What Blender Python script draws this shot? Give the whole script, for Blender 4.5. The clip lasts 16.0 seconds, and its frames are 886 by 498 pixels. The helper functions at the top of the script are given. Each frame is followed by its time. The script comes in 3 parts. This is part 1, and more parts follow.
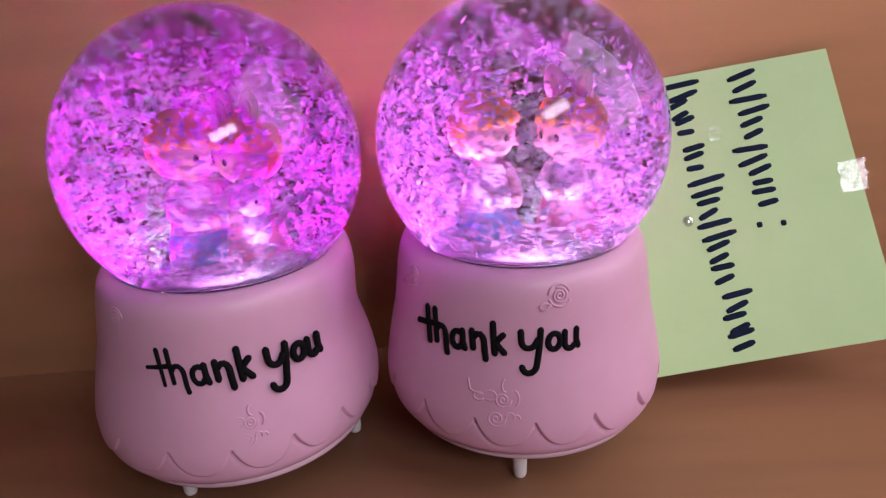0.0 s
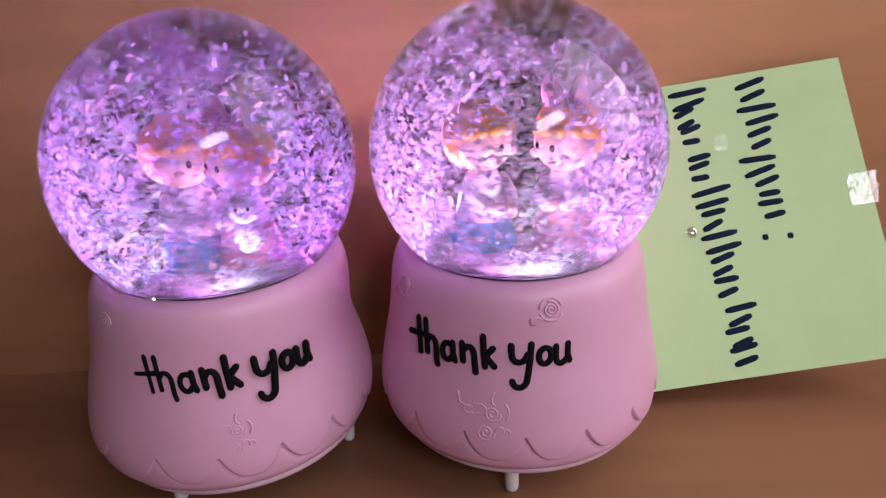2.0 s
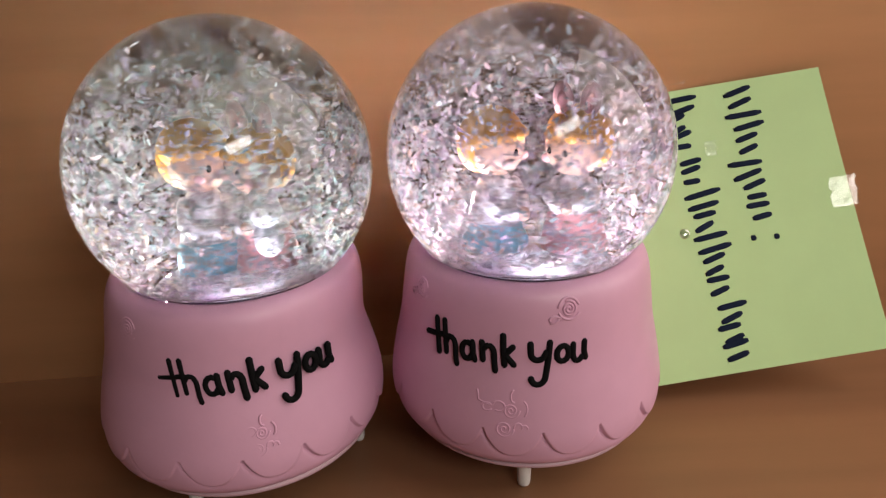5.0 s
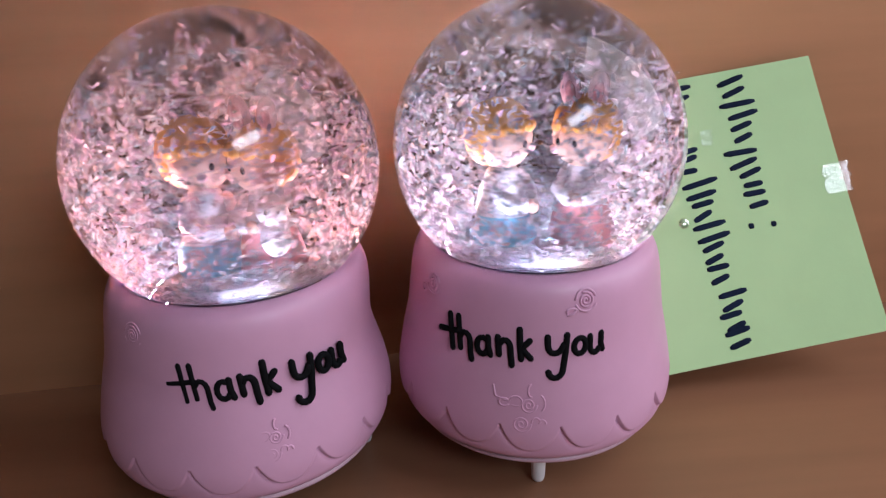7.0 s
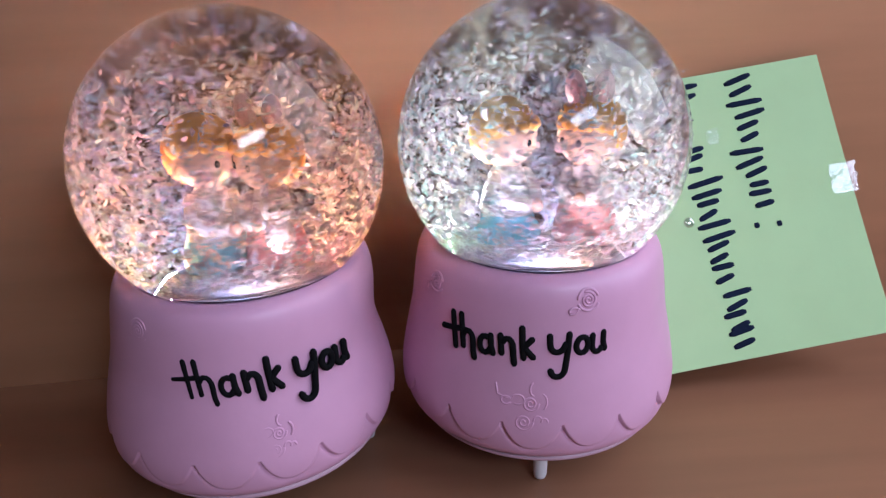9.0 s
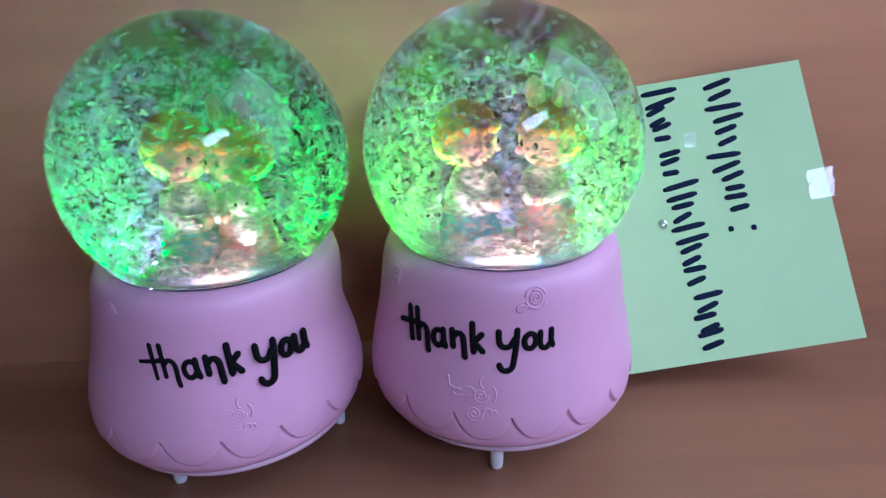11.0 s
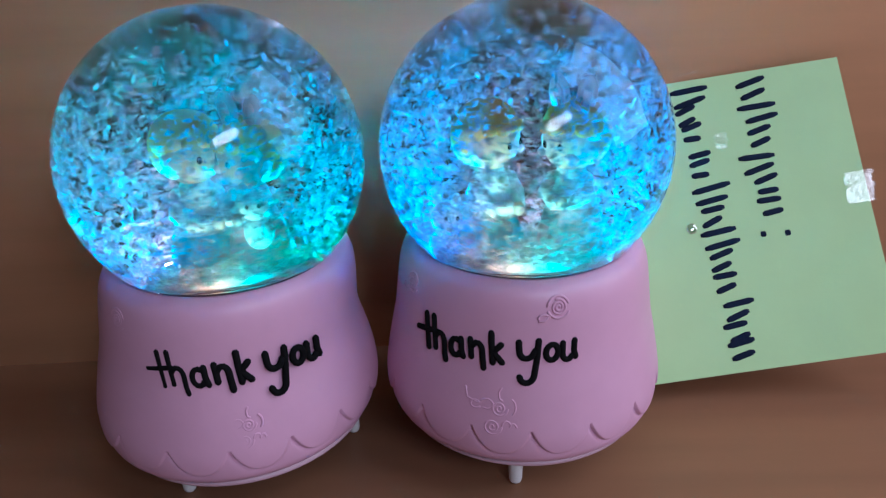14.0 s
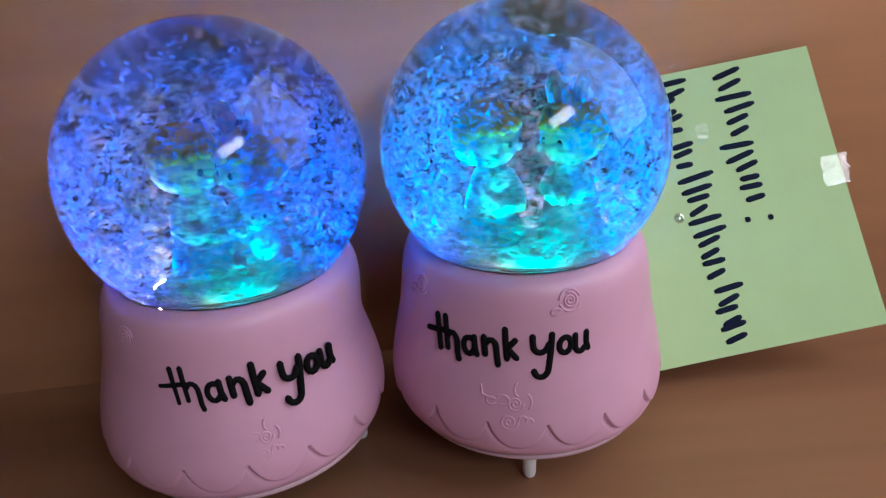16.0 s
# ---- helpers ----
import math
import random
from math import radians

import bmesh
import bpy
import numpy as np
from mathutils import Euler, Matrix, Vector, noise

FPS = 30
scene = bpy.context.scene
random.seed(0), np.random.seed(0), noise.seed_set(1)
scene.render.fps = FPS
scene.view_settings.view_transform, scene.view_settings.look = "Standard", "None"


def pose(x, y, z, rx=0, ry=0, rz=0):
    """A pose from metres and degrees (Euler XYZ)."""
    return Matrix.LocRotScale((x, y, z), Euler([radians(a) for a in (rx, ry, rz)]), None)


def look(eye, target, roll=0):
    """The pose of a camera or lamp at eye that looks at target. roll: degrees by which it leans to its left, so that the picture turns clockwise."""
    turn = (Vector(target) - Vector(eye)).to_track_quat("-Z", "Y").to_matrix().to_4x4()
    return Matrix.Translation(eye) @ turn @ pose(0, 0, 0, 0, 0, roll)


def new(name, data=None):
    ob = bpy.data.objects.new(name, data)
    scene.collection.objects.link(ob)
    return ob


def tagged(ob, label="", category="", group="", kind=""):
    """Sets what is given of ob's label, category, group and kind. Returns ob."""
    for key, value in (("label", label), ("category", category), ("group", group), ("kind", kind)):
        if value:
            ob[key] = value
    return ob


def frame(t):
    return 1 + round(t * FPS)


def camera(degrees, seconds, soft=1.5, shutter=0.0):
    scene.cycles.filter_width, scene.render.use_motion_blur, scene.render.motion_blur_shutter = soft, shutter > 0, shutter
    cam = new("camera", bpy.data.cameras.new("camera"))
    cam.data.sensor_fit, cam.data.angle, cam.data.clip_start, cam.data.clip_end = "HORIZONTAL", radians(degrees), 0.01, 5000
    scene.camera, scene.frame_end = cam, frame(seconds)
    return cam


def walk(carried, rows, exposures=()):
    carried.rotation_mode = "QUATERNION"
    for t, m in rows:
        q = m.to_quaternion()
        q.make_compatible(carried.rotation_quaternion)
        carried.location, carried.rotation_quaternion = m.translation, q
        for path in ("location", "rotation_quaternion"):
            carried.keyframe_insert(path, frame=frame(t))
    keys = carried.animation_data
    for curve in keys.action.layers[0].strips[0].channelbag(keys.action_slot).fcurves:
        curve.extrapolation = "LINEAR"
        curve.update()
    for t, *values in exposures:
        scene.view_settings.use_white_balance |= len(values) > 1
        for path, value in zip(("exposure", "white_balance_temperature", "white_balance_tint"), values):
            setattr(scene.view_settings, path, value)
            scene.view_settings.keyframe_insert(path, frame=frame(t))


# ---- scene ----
cam = camera(62.2, 16.0, 1.3, 0.28)
METRES, EYE, TILT, LEAN, TURN = 0.0933, 0.1208, -24.22, 2.59, 0.0
ROWS = [
    (0.0, 0.0, 0.0, 0.0, 0.0, 0.0, -0.0),
    (0.5, 0.0181, 0.0149, 0.0098, 0.57, -0.15, -0.38),
    (1.0, 0.0428, 0.0149, 0.0269, 1.06, -0.22, -0.69),
    (1.5, 0.0602, 0.0187, 0.027, 1.49, -0.3, -0.9),
    (2.0, 0.0652, 0.0216, 0.0305, 1.62, -0.21, -0.93),
    (2.5, 0.0327, 0.0269, 0.0371, 1.79, -0.24, -0.97),
    (3.0, 0.0062, 0.0131, 0.0488, 1.3, -0.16, -0.96),
    (3.5, -0.0339, 0.0057, 0.0524, 0.3, -0.02, -0.85),
    (4.0, -0.0531, -0.0069, 0.0417, -0.6, -0.02, -0.76),
    (6.5, -0.1593, -0.0237, 0.0129, -3.82, 0.12, 0.39),
    (7.0, -0.1889, 0.0124, 0.0165, -4.65, 0.01, 0.92),
    (7.5, -0.1999, 0.0358, 0.0232, -5.3, -0.06, 1.15),
    (8.0, -0.218, 0.0482, 0.0254, -5.24, -0.21, 1.09),
    (10.5, -0.041, -0.0752, 0.0347, -1.45, -0.85, -0.61),
    (11.0, 0.0088, -0.0764, 0.0368, -1.03, -1.0, -0.85),
    (11.5, 0.0551, -0.0716, 0.0487, -0.68, -1.2, -1.15),
    (12.0, 0.0722, -0.0506, 0.0444, -0.14, -1.34, -1.37),
    (12.5, 0.0686, -0.0285, 0.0442, 0.35, -1.45, -1.52),
    (13.0, 0.0489, -0.0168, 0.055, 0.5, -1.48, -1.63),
    (13.5, 0.027, -0.0059, 0.0696, 0.63, -1.34, -1.65),
    (14.0, 0.0145, -0.0023, 0.0583, 0.59, -1.37, -1.34),
    (14.5, -0.016, -0.0016, 0.05, -0.24, -1.43, -0.53),
    (15.0, -0.0434, -0.0028, 0.0499, -1.0, -1.31, 0.31),
    (15.5, -0.0733, -0.0044, 0.0509, -1.82, -1.14, 1.0),
    (16.0, -0.107, -0.0109, 0.0485, -2.95, -1.0, 1.63),
]
EXPOSURES = [(0, 0, 5700, 22), (1.5, 0, 5700, 22), (2.5, 0, 5800, 20), (3.0, 0, 6100, 14), (3.5, -0.12, 6700, 9), (4.0, -0.14, 6800, 9), (6.5, -0.1, 5500, 10), (7.0, -0.1, 5200, 12),
             (7.5, -0.1, 5150, 16), (8.0, -0.05, 5100, 16), (10.5, 0.12, 4250, 18), (12.5, -0.08, 4200, 20), (13.0, -0.13, 4220, 20), (13.5, -0.18, 4350, 18), (14.0, -0.22, 4800, 13), (14.5, -0.15, 5500, 10), (15.0, -0.15, 5450, 10), (16.0, -0.12, 5450, 10)]
walk(cam, [(t, pose(0, 0, EYE, TILT, LEAN, TURN) @ pose(METRES * x, METRES * y, METRES * z, 90 + pitch, roll, yaw)) for t, x, y, z, yaw, pitch, roll in ROWS], EXPOSURES)


# ---- light ----
world = bpy.data.worlds.new("room_air")
scene.world = world
world.use_nodes = True
world.node_tree.nodes["Background"].inputs[0].default_value = (0.9, 0.85, 0.8, 1)
world.node_tree.nodes["Background"].inputs[1].default_value = 0.0


# ---- materials ----
def material(name, colour, rough=0.5, spread=0.0, scale=60.0, bump=0.0, bump_scale=400.0, metal=0.0, coat=0.0, stretch=(1, 1, 1), spec=0.5):
    m = bpy.data.materials.new(name)
    m.use_nodes = True
    nt = m.node_tree
    n, link = nt.nodes, nt.links
    b = n["Principled BSDF"]
    b.inputs["Roughness"].default_value = rough
    b.inputs["Metallic"].default_value = metal
    b.inputs["Coat Weight"].default_value = coat
    b.inputs["Specular IOR Level"].default_value = spec
    b.inputs["Base Color"].default_value = (*colour, 1)
    tc = n.new("ShaderNodeTexCoord")
    mp = n.new("ShaderNodeMapping")
    mp.inputs["Scale"].default_value = stretch
    link.new(tc.outputs["Object"], mp.inputs[0])
    if spread:
        fine, wide = n.new("ShaderNodeTexNoise"), n.new("ShaderNodeTexNoise")
        fine.inputs["Scale"].default_value, wide.inputs["Scale"].default_value = scale, scale / 7
        fine.inputs["Detail"].default_value = 6
        add = n.new("ShaderNodeMath")
        add.operation = "ADD"
        link.new(mp.outputs[0], fine.inputs[0])
        link.new(mp.outputs[0], wide.inputs[0])
        link.new(fine.outputs[0], add.inputs[0])
        link.new(wide.outputs[0], add.inputs[1])
        ramp = n.new("ShaderNodeMapRange")
        ramp.inputs[1].default_value, ramp.inputs[2].default_value = 0.7, 1.3
        ramp.inputs[3].default_value, ramp.inputs[4].default_value = 1 - spread, 1 + spread
        link.new(add.outputs[0], ramp.inputs[0])
        mul = n.new("ShaderNodeVectorMath")
        mul.operation = "SCALE"
        mul.inputs[0].default_value = colour
        link.new(ramp.outputs[0], mul.inputs["Scale"])
        link.new(mul.outputs[0], b.inputs["Base Color"])
    if bump:
        bn, bp = n.new("ShaderNodeTexNoise"), n.new("ShaderNodeBump")
        bn.inputs["Scale"].default_value = bump_scale
        bp.inputs["Strength"].default_value = bump
        bp.inputs["Distance"].default_value = 0.0005
        link.new(mp.outputs[0], bn.inputs[0])
        link.new(bn.outputs[0], bp.inputs["Height"])
        link.new(bp.outputs[0], b.inputs["Normal"])
    return m


WALL_WOOD = material("wall_wood", (0.72, 0.40, 0.21), 0.5, 0.12, 30, 0.05, 900, stretch=(0.25, 1, 3))
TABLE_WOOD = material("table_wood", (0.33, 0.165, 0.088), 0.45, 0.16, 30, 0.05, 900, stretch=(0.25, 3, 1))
PINK = material("pink_resin", (0.65, 0.36, 0.52), 0.42, 0.03, 160, 0.04, 700)
PALE = material("pale_pink_plastic", (0.56, 0.36, 0.44), 0.45, 0.03, 160)
FOOT = material("white_plastic", (0.75, 0.72, 0.72), 0.4, 0.03, 200)
INK = material("black_paint", (0.006, 0.006, 0.007), 0.8, 0.1, 300, 0.1, 900, spec=0.08)
NOTE = material("green_paper", (0.50, 0.70, 0.35), 0.75, 0.03, 90, 0.04, 1500, spec=0.3)
PEN = material("navy_marker", (0.010, 0.016, 0.04), 0.85, 0.2, 500, spec=0.1)
FLOOR_W = material("white_floor_plastic", (0.80, 0.76, 0.78), 0.5, 0.05, 300)
SKIN = material("figure_skin", (0.70, 0.45, 0.35), 0.45, 0.03, 300)
HAIR = material("figure_hair", (0.88, 0.42, 0.065), 0.5, 0.15, 500)
WHITE = material("figure_white", (0.78, 0.80, 0.84), 0.45, 0.03, 300)
BLUE = material("figure_blue", (0.20, 0.56, 0.74), 0.45, 0.06, 300)
SKIRT = material("figure_pink", (0.78, 0.36, 0.38), 0.45, 0.06, 300)
ROSE = material("figure_rose", (0.82, 0.50, 0.52), 0.45, 0.06, 300)
EYE_BLACK = material("figure_black", (0.01, 0.01, 0.01), 0.2)
PLASTER = material("room_plaster", (0.55, 0.52, 0.48), 0.9, 0.04, 3)


def flake_material():
    """Thin pearly film: part of the light goes through each flake, and each has a hue of its own."""
    m = bpy.data.materials.new("flake_film")
    m.use_nodes = True
    n, link = m.node_tree.nodes, m.node_tree.links
    n.remove(n["Principled BSDF"])
    geo, ramp = n.new("ShaderNodeNewGeometry"), n.new("ShaderNodeValToRGB")
    e = ramp.color_ramp.elements
    e[0].color, e[1].color = (0.36, 0.50, 0.54, 1), (0.62, 0.50, 0.40, 1)
    e.new(0.35).color = (0.64, 0.64, 0.64, 1)
    e.new(0.75).color = (0.56, 0.47, 0.61, 1)
    link.new(geo.outputs["Random Per Island"], ramp.inputs[0])
    front, back, shine = n.new("ShaderNodeBsdfDiffuse"), n.new("ShaderNodeBsdfTranslucent"), n.new("ShaderNodeBsdfGlossy")
    shine.inputs["Roughness"].default_value = 0.15
    half, top = n.new("ShaderNodeMixShader"), n.new("ShaderNodeMixShader")
    half.inputs[0].default_value, top.inputs[0].default_value = 0.66, 0.05
    for b in (front, back):
        link.new(ramp.outputs[0], b.inputs[0])
    link.new(front.outputs[0], half.inputs[1])
    link.new(back.outputs[0], half.inputs[2])
    clear, film = n.new("ShaderNodeBsdfTransparent"), n.new("ShaderNodeMixShader")
    film.inputs[0].default_value = 0.72
    link.new(half.outputs[0], top.inputs[1])
    link.new(shine.outputs[0], top.inputs[2])
    link.new(clear.outputs[0], film.inputs[1])
    link.new(top.outputs[0], film.inputs[2])
    link.new(film.outputs[0], n["Material Output"].inputs[0])
    return m


FLAKE = flake_material()


def tape_material(name="clear_tape", gloss=0.10, rough=0.22, crease=0.5):
    """Clear film: nearly all goes through, a tenth is mirrored."""
    m = bpy.data.materials.new(name)
    m.use_nodes = True
    n, link = m.node_tree.nodes, m.node_tree.links
    n.remove(n["Principled BSDF"])
    clear, shine, mix = n.new("ShaderNodeBsdfTransparent"), n.new("ShaderNodeBsdfGlossy"), n.new("ShaderNodeMixShader")
    clear.inputs[0].default_value = (0.96, 0.97, 0.96, 1)
    shine.inputs["Roughness"].default_value = rough
    mix.inputs[0].default_value = gloss
    noise, bump = n.new("ShaderNodeTexNoise"), n.new("ShaderNodeBump")
    grain = n.new("ShaderNodeTexCoord")
    link.new(grain.outputs["Object"], noise.inputs[0])
    noise.inputs["Scale"].default_value = 700
    bump.inputs["Strength"].default_value, bump.inputs["Distance"].default_value = crease, 0.0004
    link.new(noise.outputs[0], bump.inputs["Height"])
    link.new(bump.outputs[0], shine.inputs["Normal"])
    link.new(clear.outputs[0], mix.inputs[1])
    link.new(shine.outputs[0], mix.inputs[2])
    link.new(mix.outputs[0], n["Material Output"].inputs[0])
    return m


TAPE = tape_material()
BUBBLE = tape_material("tape_bubble", 0.45, 0.12, 0.05)


def glass_material(name, ior, tint=(1, 1, 1)):
    m = bpy.data.materials.new(name)
    m.use_nodes = True
    n, link = m.node_tree.nodes, m.node_tree.links
    n.remove(n["Principled BSDF"])
    g = n.new("ShaderNodeBsdfGlass")
    g.inputs["Color"].default_value = (*tint, 1)
    g.inputs["Roughness"].default_value = 0.0
    g.inputs["IOR"].default_value = ior
    link.new(g.outputs[0], n["Material Output"].inputs[0])
    return m


def glow_material(name, colour, strength):
    m = bpy.data.materials.new(name)
    m.use_nodes = True
    n, link = m.node_tree.nodes, m.node_tree.links
    n.remove(n["Principled BSDF"])
    e = n.new("ShaderNodeEmission")
    e.inputs[0].default_value = (*colour, 1)
    e.inputs[1].default_value = strength
    link.new(e.outputs[0], n["Material Output"].inputs[0])
    return m


def wheel_material(name, stops):
    """A clear colour filter wheel added under the globe for colour-changing diodes: its tint runs round the disc."""
    m = bpy.data.materials.new(name)
    m.use_nodes = True
    n, link = m.node_tree.nodes, m.node_tree.links
    n.remove(n["Principled BSDF"])
    clear = n.new("ShaderNodeBsdfTransparent")
    link.new(clear.outputs[0], n["Material Output"].inputs[0])
    tc, gr, ramp = n.new("ShaderNodeTexCoord"), n.new("ShaderNodeTexGradient"), n.new("ShaderNodeValToRGB")
    gr.gradient_type = "RADIAL"
    link.new(tc.outputs["Object"], gr.inputs[0])
    link.new(gr.outputs["Fac"], ramp.inputs[0])
    e = ramp.color_ramp.elements
    spots = [(wheel_place(t, k), c) for k, run in enumerate(stops) for t, c in run]
    spots += [(wheel_place(17.6, k), stops[k][-1][1]) for k in (0, 1)] + [(0.988, stops[0][0][1])]
    spots.sort(key=lambda spot: spot[0])
    while len(e) < len(spots):
        e.new(0.5)
    for el, (at, c) in zip(e, spots):
        el.position, el.color = at, (*c, 1)
    link.new(ramp.outputs[0], clear.inputs[0])
    return m


SWEEP = 72.0  # degrees that an added colour wheel turns in the 16 seconds: one of its three sectors passes under each slot
SECTORS = (0.0, 0.347, 0.653)


def wheel_place(t, third=0):
    return SECTORS[third] + 0.015 + (t / 16.0) * SWEEP / 360.0


FROSTED = bpy.data.materials.new("frosted_strip")
FROSTED.use_nodes = True
FROSTED.node_tree.nodes.remove(FROSTED.node_tree.nodes["Principled BSDF"])
frost = FROSTED.node_tree.nodes.new("ShaderNodeBsdfTranslucent")
frost.inputs[0].default_value = (0.8, 0.8, 0.8, 1)
FROSTED.node_tree.links.new(frost.outputs[0], FROSTED.node_tree.nodes["Material Output"].inputs[0])
GLASS = glass_material("globe_glass", 1.36, (0.97, 0.97, 0.97))
# The shell's dark tint puts shade into the globe, its milkiness a haze.
WATER = bpy.data.materials.new("dimmed_hazed_water")
WATER.use_nodes = True
WATER.node_tree.nodes.remove(WATER.node_tree.nodes["Principled BSDF"])
dimming = WATER.node_tree.nodes.new("ShaderNodeBsdfTransparent")
dimming.inputs[0].default_value = (0.43, 0.42, 0.44, 1)
haze, haze_back, haze_both, haze_mix = [WATER.node_tree.nodes.new("ShaderNode" + k) for k in ("BsdfTranslucent", "BsdfDiffuse", "AddShader", "MixShader")]
haze_mix.inputs[0].default_value = 0.03
for shader, socket in ((haze, haze_both.inputs[0]), (haze_back, haze_both.inputs[1]), (dimming, haze_mix.inputs[1]), (haze_both, haze_mix.inputs[2]), (haze_mix, WATER.node_tree.nodes["Material Output"].inputs[0])):
    WATER.node_tree.links.new(shader.outputs[0], socket)
haze.inputs[0].default_value, haze_back.inputs[0].default_value = (0.7, 0.7, 0.7, 1), (0.03, 0.03, 0.03, 1)
LAMP_GLOW = glow_material("lamp_glow", (1.0, 0.96, 0.95), 2000.0)


# ---- building helpers ----
def part(name, bm, mat, parent=None, label="", smooth=True):
    me = bpy.data.meshes.new(name)
    bm.normal_update()
    bm.to_mesh(me)
    bm.free()
    for m in (mat if isinstance(mat, (list, tuple)) else [mat]):
        me.materials.append(m)
    if smooth:
        me.shade_smooth()
    ob = new(name, me)
    if parent:
        ob.parent = parent
    if label:
        tagged(ob, label)
    return ob


def box_bm(x0, y0, z0, x1, y1, z1, bevel=0.0):
    bm = bmesh.new()
    bmesh.ops.create_cube(bm, size=1, matrix=Matrix.Translation(((x0 + x1) / 2, (y0 + y1) / 2, (z0 + z1) / 2)) @ Matrix.Diagonal((x1 - x0, y1 - y0, z1 - z0, 1)))
    if bevel:
        bmesh.ops.bevel(bm, geom=bm.edges[:], offset=bevel, segments=2, affect="EDGES")
    return bm


def lathe(bm, profile, steps=96, bend=None, closed=True):
    """Turn (radius, height) pairs round z; bend(radius, height, angle) may shift a radius."""
    rings = []
    for r, z in profile:
        ring = []
        for i in range(steps):
            a = 2 * math.pi * i / steps
            q = bend(r, z, a) if bend else r
            ring.append(bm.verts.new((q * math.sin(a), -q * math.cos(a), z)))
        rings.append(ring)
    for lo, hi in zip(rings, rings[1:]):
        for i in range(steps):
            j = (i + 1) % steps
            bm.faces.new((lo[i], lo[j], hi[j], hi[i]))
    if closed:
        bm.faces.new(list(reversed(rings[0])))
        bm.faces.new(rings[-1])
    return bm


def tube(bm, points, radius, sides=8, index=0):
    """A round rod along points, with rounded ends."""
    pts = [Vector(p) for p in points]
    first, last = pts[0] - (pts[1] - pts[0]).normalized() * radius * 0.7, pts[-1] + (pts[-1] - pts[-2]).normalized() * radius * 0.7
    pts = [first] + pts + [last]
    rings = []
    for i, p in enumerate(pts):
        d = (pts[min(i + 1, len(pts) - 1)] - pts[max(i - 1, 0)]).normalized()
        side = d.cross(Vector((0.31, -0.92, 0.23))).normalized()
        up = side.cross(d)
        r = radius * (0.5 if i in (0, len(pts) - 1) else 1)
        rings.append([bm.verts.new(p + r * (math.cos(2 * math.pi * k / sides) * side + math.sin(2 * math.pi * k / sides) * up)) for k in range(sides)])
    for lo, hi in zip(rings, rings[1:]):
        for k in range(sides):
            f = bm.faces.new((lo[k], lo[(k + 1) % sides], hi[(k + 1) % sides], hi[k]))
            f.material_index = index
    for ring in (list(reversed(rings[0])), rings[-1]):
        bm.faces.new(ring).material_index = index
    return bm


def ball(bm, centre, size, index=0, detail=3, turn=(0, 0, 0)):
    made = bmesh.ops.create_icosphere(bm, subdivisions=detail, radius=1, matrix=pose(*centre, *turn) @ Matrix.Diagonal((*size, 1)))
    for v in made["verts"]:
        for f in v.link_faces:
            f.material_index = index


# ---- the room ----
PANEL = pose(0, 0.1974, 0, -10, 0, 4.07)  # the panel leans back a little and stands askew
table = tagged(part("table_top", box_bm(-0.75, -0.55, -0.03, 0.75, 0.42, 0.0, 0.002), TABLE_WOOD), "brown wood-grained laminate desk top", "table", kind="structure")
panel = tagged(part("wall_north", box_bm(-0.72, 0, -0.003, 0.72, 0.018, 0.6), WALL_WOOD), "warm brown wood-grained panel standing on the desk", "wall", kind="structure")
panel.matrix_basis = PANEL
tagged(part("floor", box_bm(-2.2, -2.6, -0.78, 2.2, 0.6, -0.74), PLASTER), "plain pale floor of the room", "floor", kind="structure")
tagged(part("ceiling", box_bm(-2.2, -2.6, 1.8, 2.2, 0.6, 1.85), PLASTER), "plain pale ceiling of the room", "ceiling", kind="structure")
tagged(part("wall_south", box_bm(-2.2, -2.65, -0.74, 2.2, -2.6, 1.8), PLASTER), "plain pale wall of the room", "wall", kind="structure")
tagged(part("wall_far", box_bm(-2.2, 0.6, -0.74, 2.2, 0.65, 1.8), PLASTER), "plain pale wall of the room", "wall", kind="structure")
tagged(part("wall_west", box_bm(-2.25, -2.6, -0.74, -2.2, 0.6, 1.8), PLASTER), "plain pale wall of the room", "wall", kind="structure")
tagged(part("wall_east", box_bm(2.2, -2.6, -0.74, 2.25, 0.6, 1.8), PLASTER), "plain pale wall of the room", "wall", kind="structure")


def area(name, at, target, w, h, power, colour):
    d = bpy.data.lights.new(name, "AREA")
    d.shape, d.size, d.size_y, d.energy, d.color = "RECTANGLE", w, h, power, colour
    ob = new(name, d)
    ob.matrix_world = look(at, target)
    return ob


area("desk_lamp_light", (0.25, -0.375, 0.44), (0.03, 0.17, 0.06), 0.24, 0.085, 1.9, (1.0, 0.93, 0.84)).rotation_euler.rotate_axis("Z", radians(20))
# Added soft fill from the right; no such lamp is known in the room.
area("added_right_fill", (1.40, -0.05, 1.02), (0.08, 0.1, 0.0), 1.2, 1.85, 23.5, (1.0, 0.9, 0.78))

# ---- snow globes ----
RADIUS = 0.0325
NECK_Z, BALL_Z, RIM_Z = 0.0545, 0.0754, 0.0118
BASE_LINE = [(RIM_Z, 0.0312), (0.0135, 0.0330), (0.0160, 0.0338), (0.0200, 0.0340), (0.0250, 0.0333), (0.0310, 0.0321), (0.0370, 0.0308),
             (0.0430, 0.0300), (0.0480, 0.0293), (0.0513, 0.0285), (0.0533, 0.0273), (0.0545, 0.0254)]


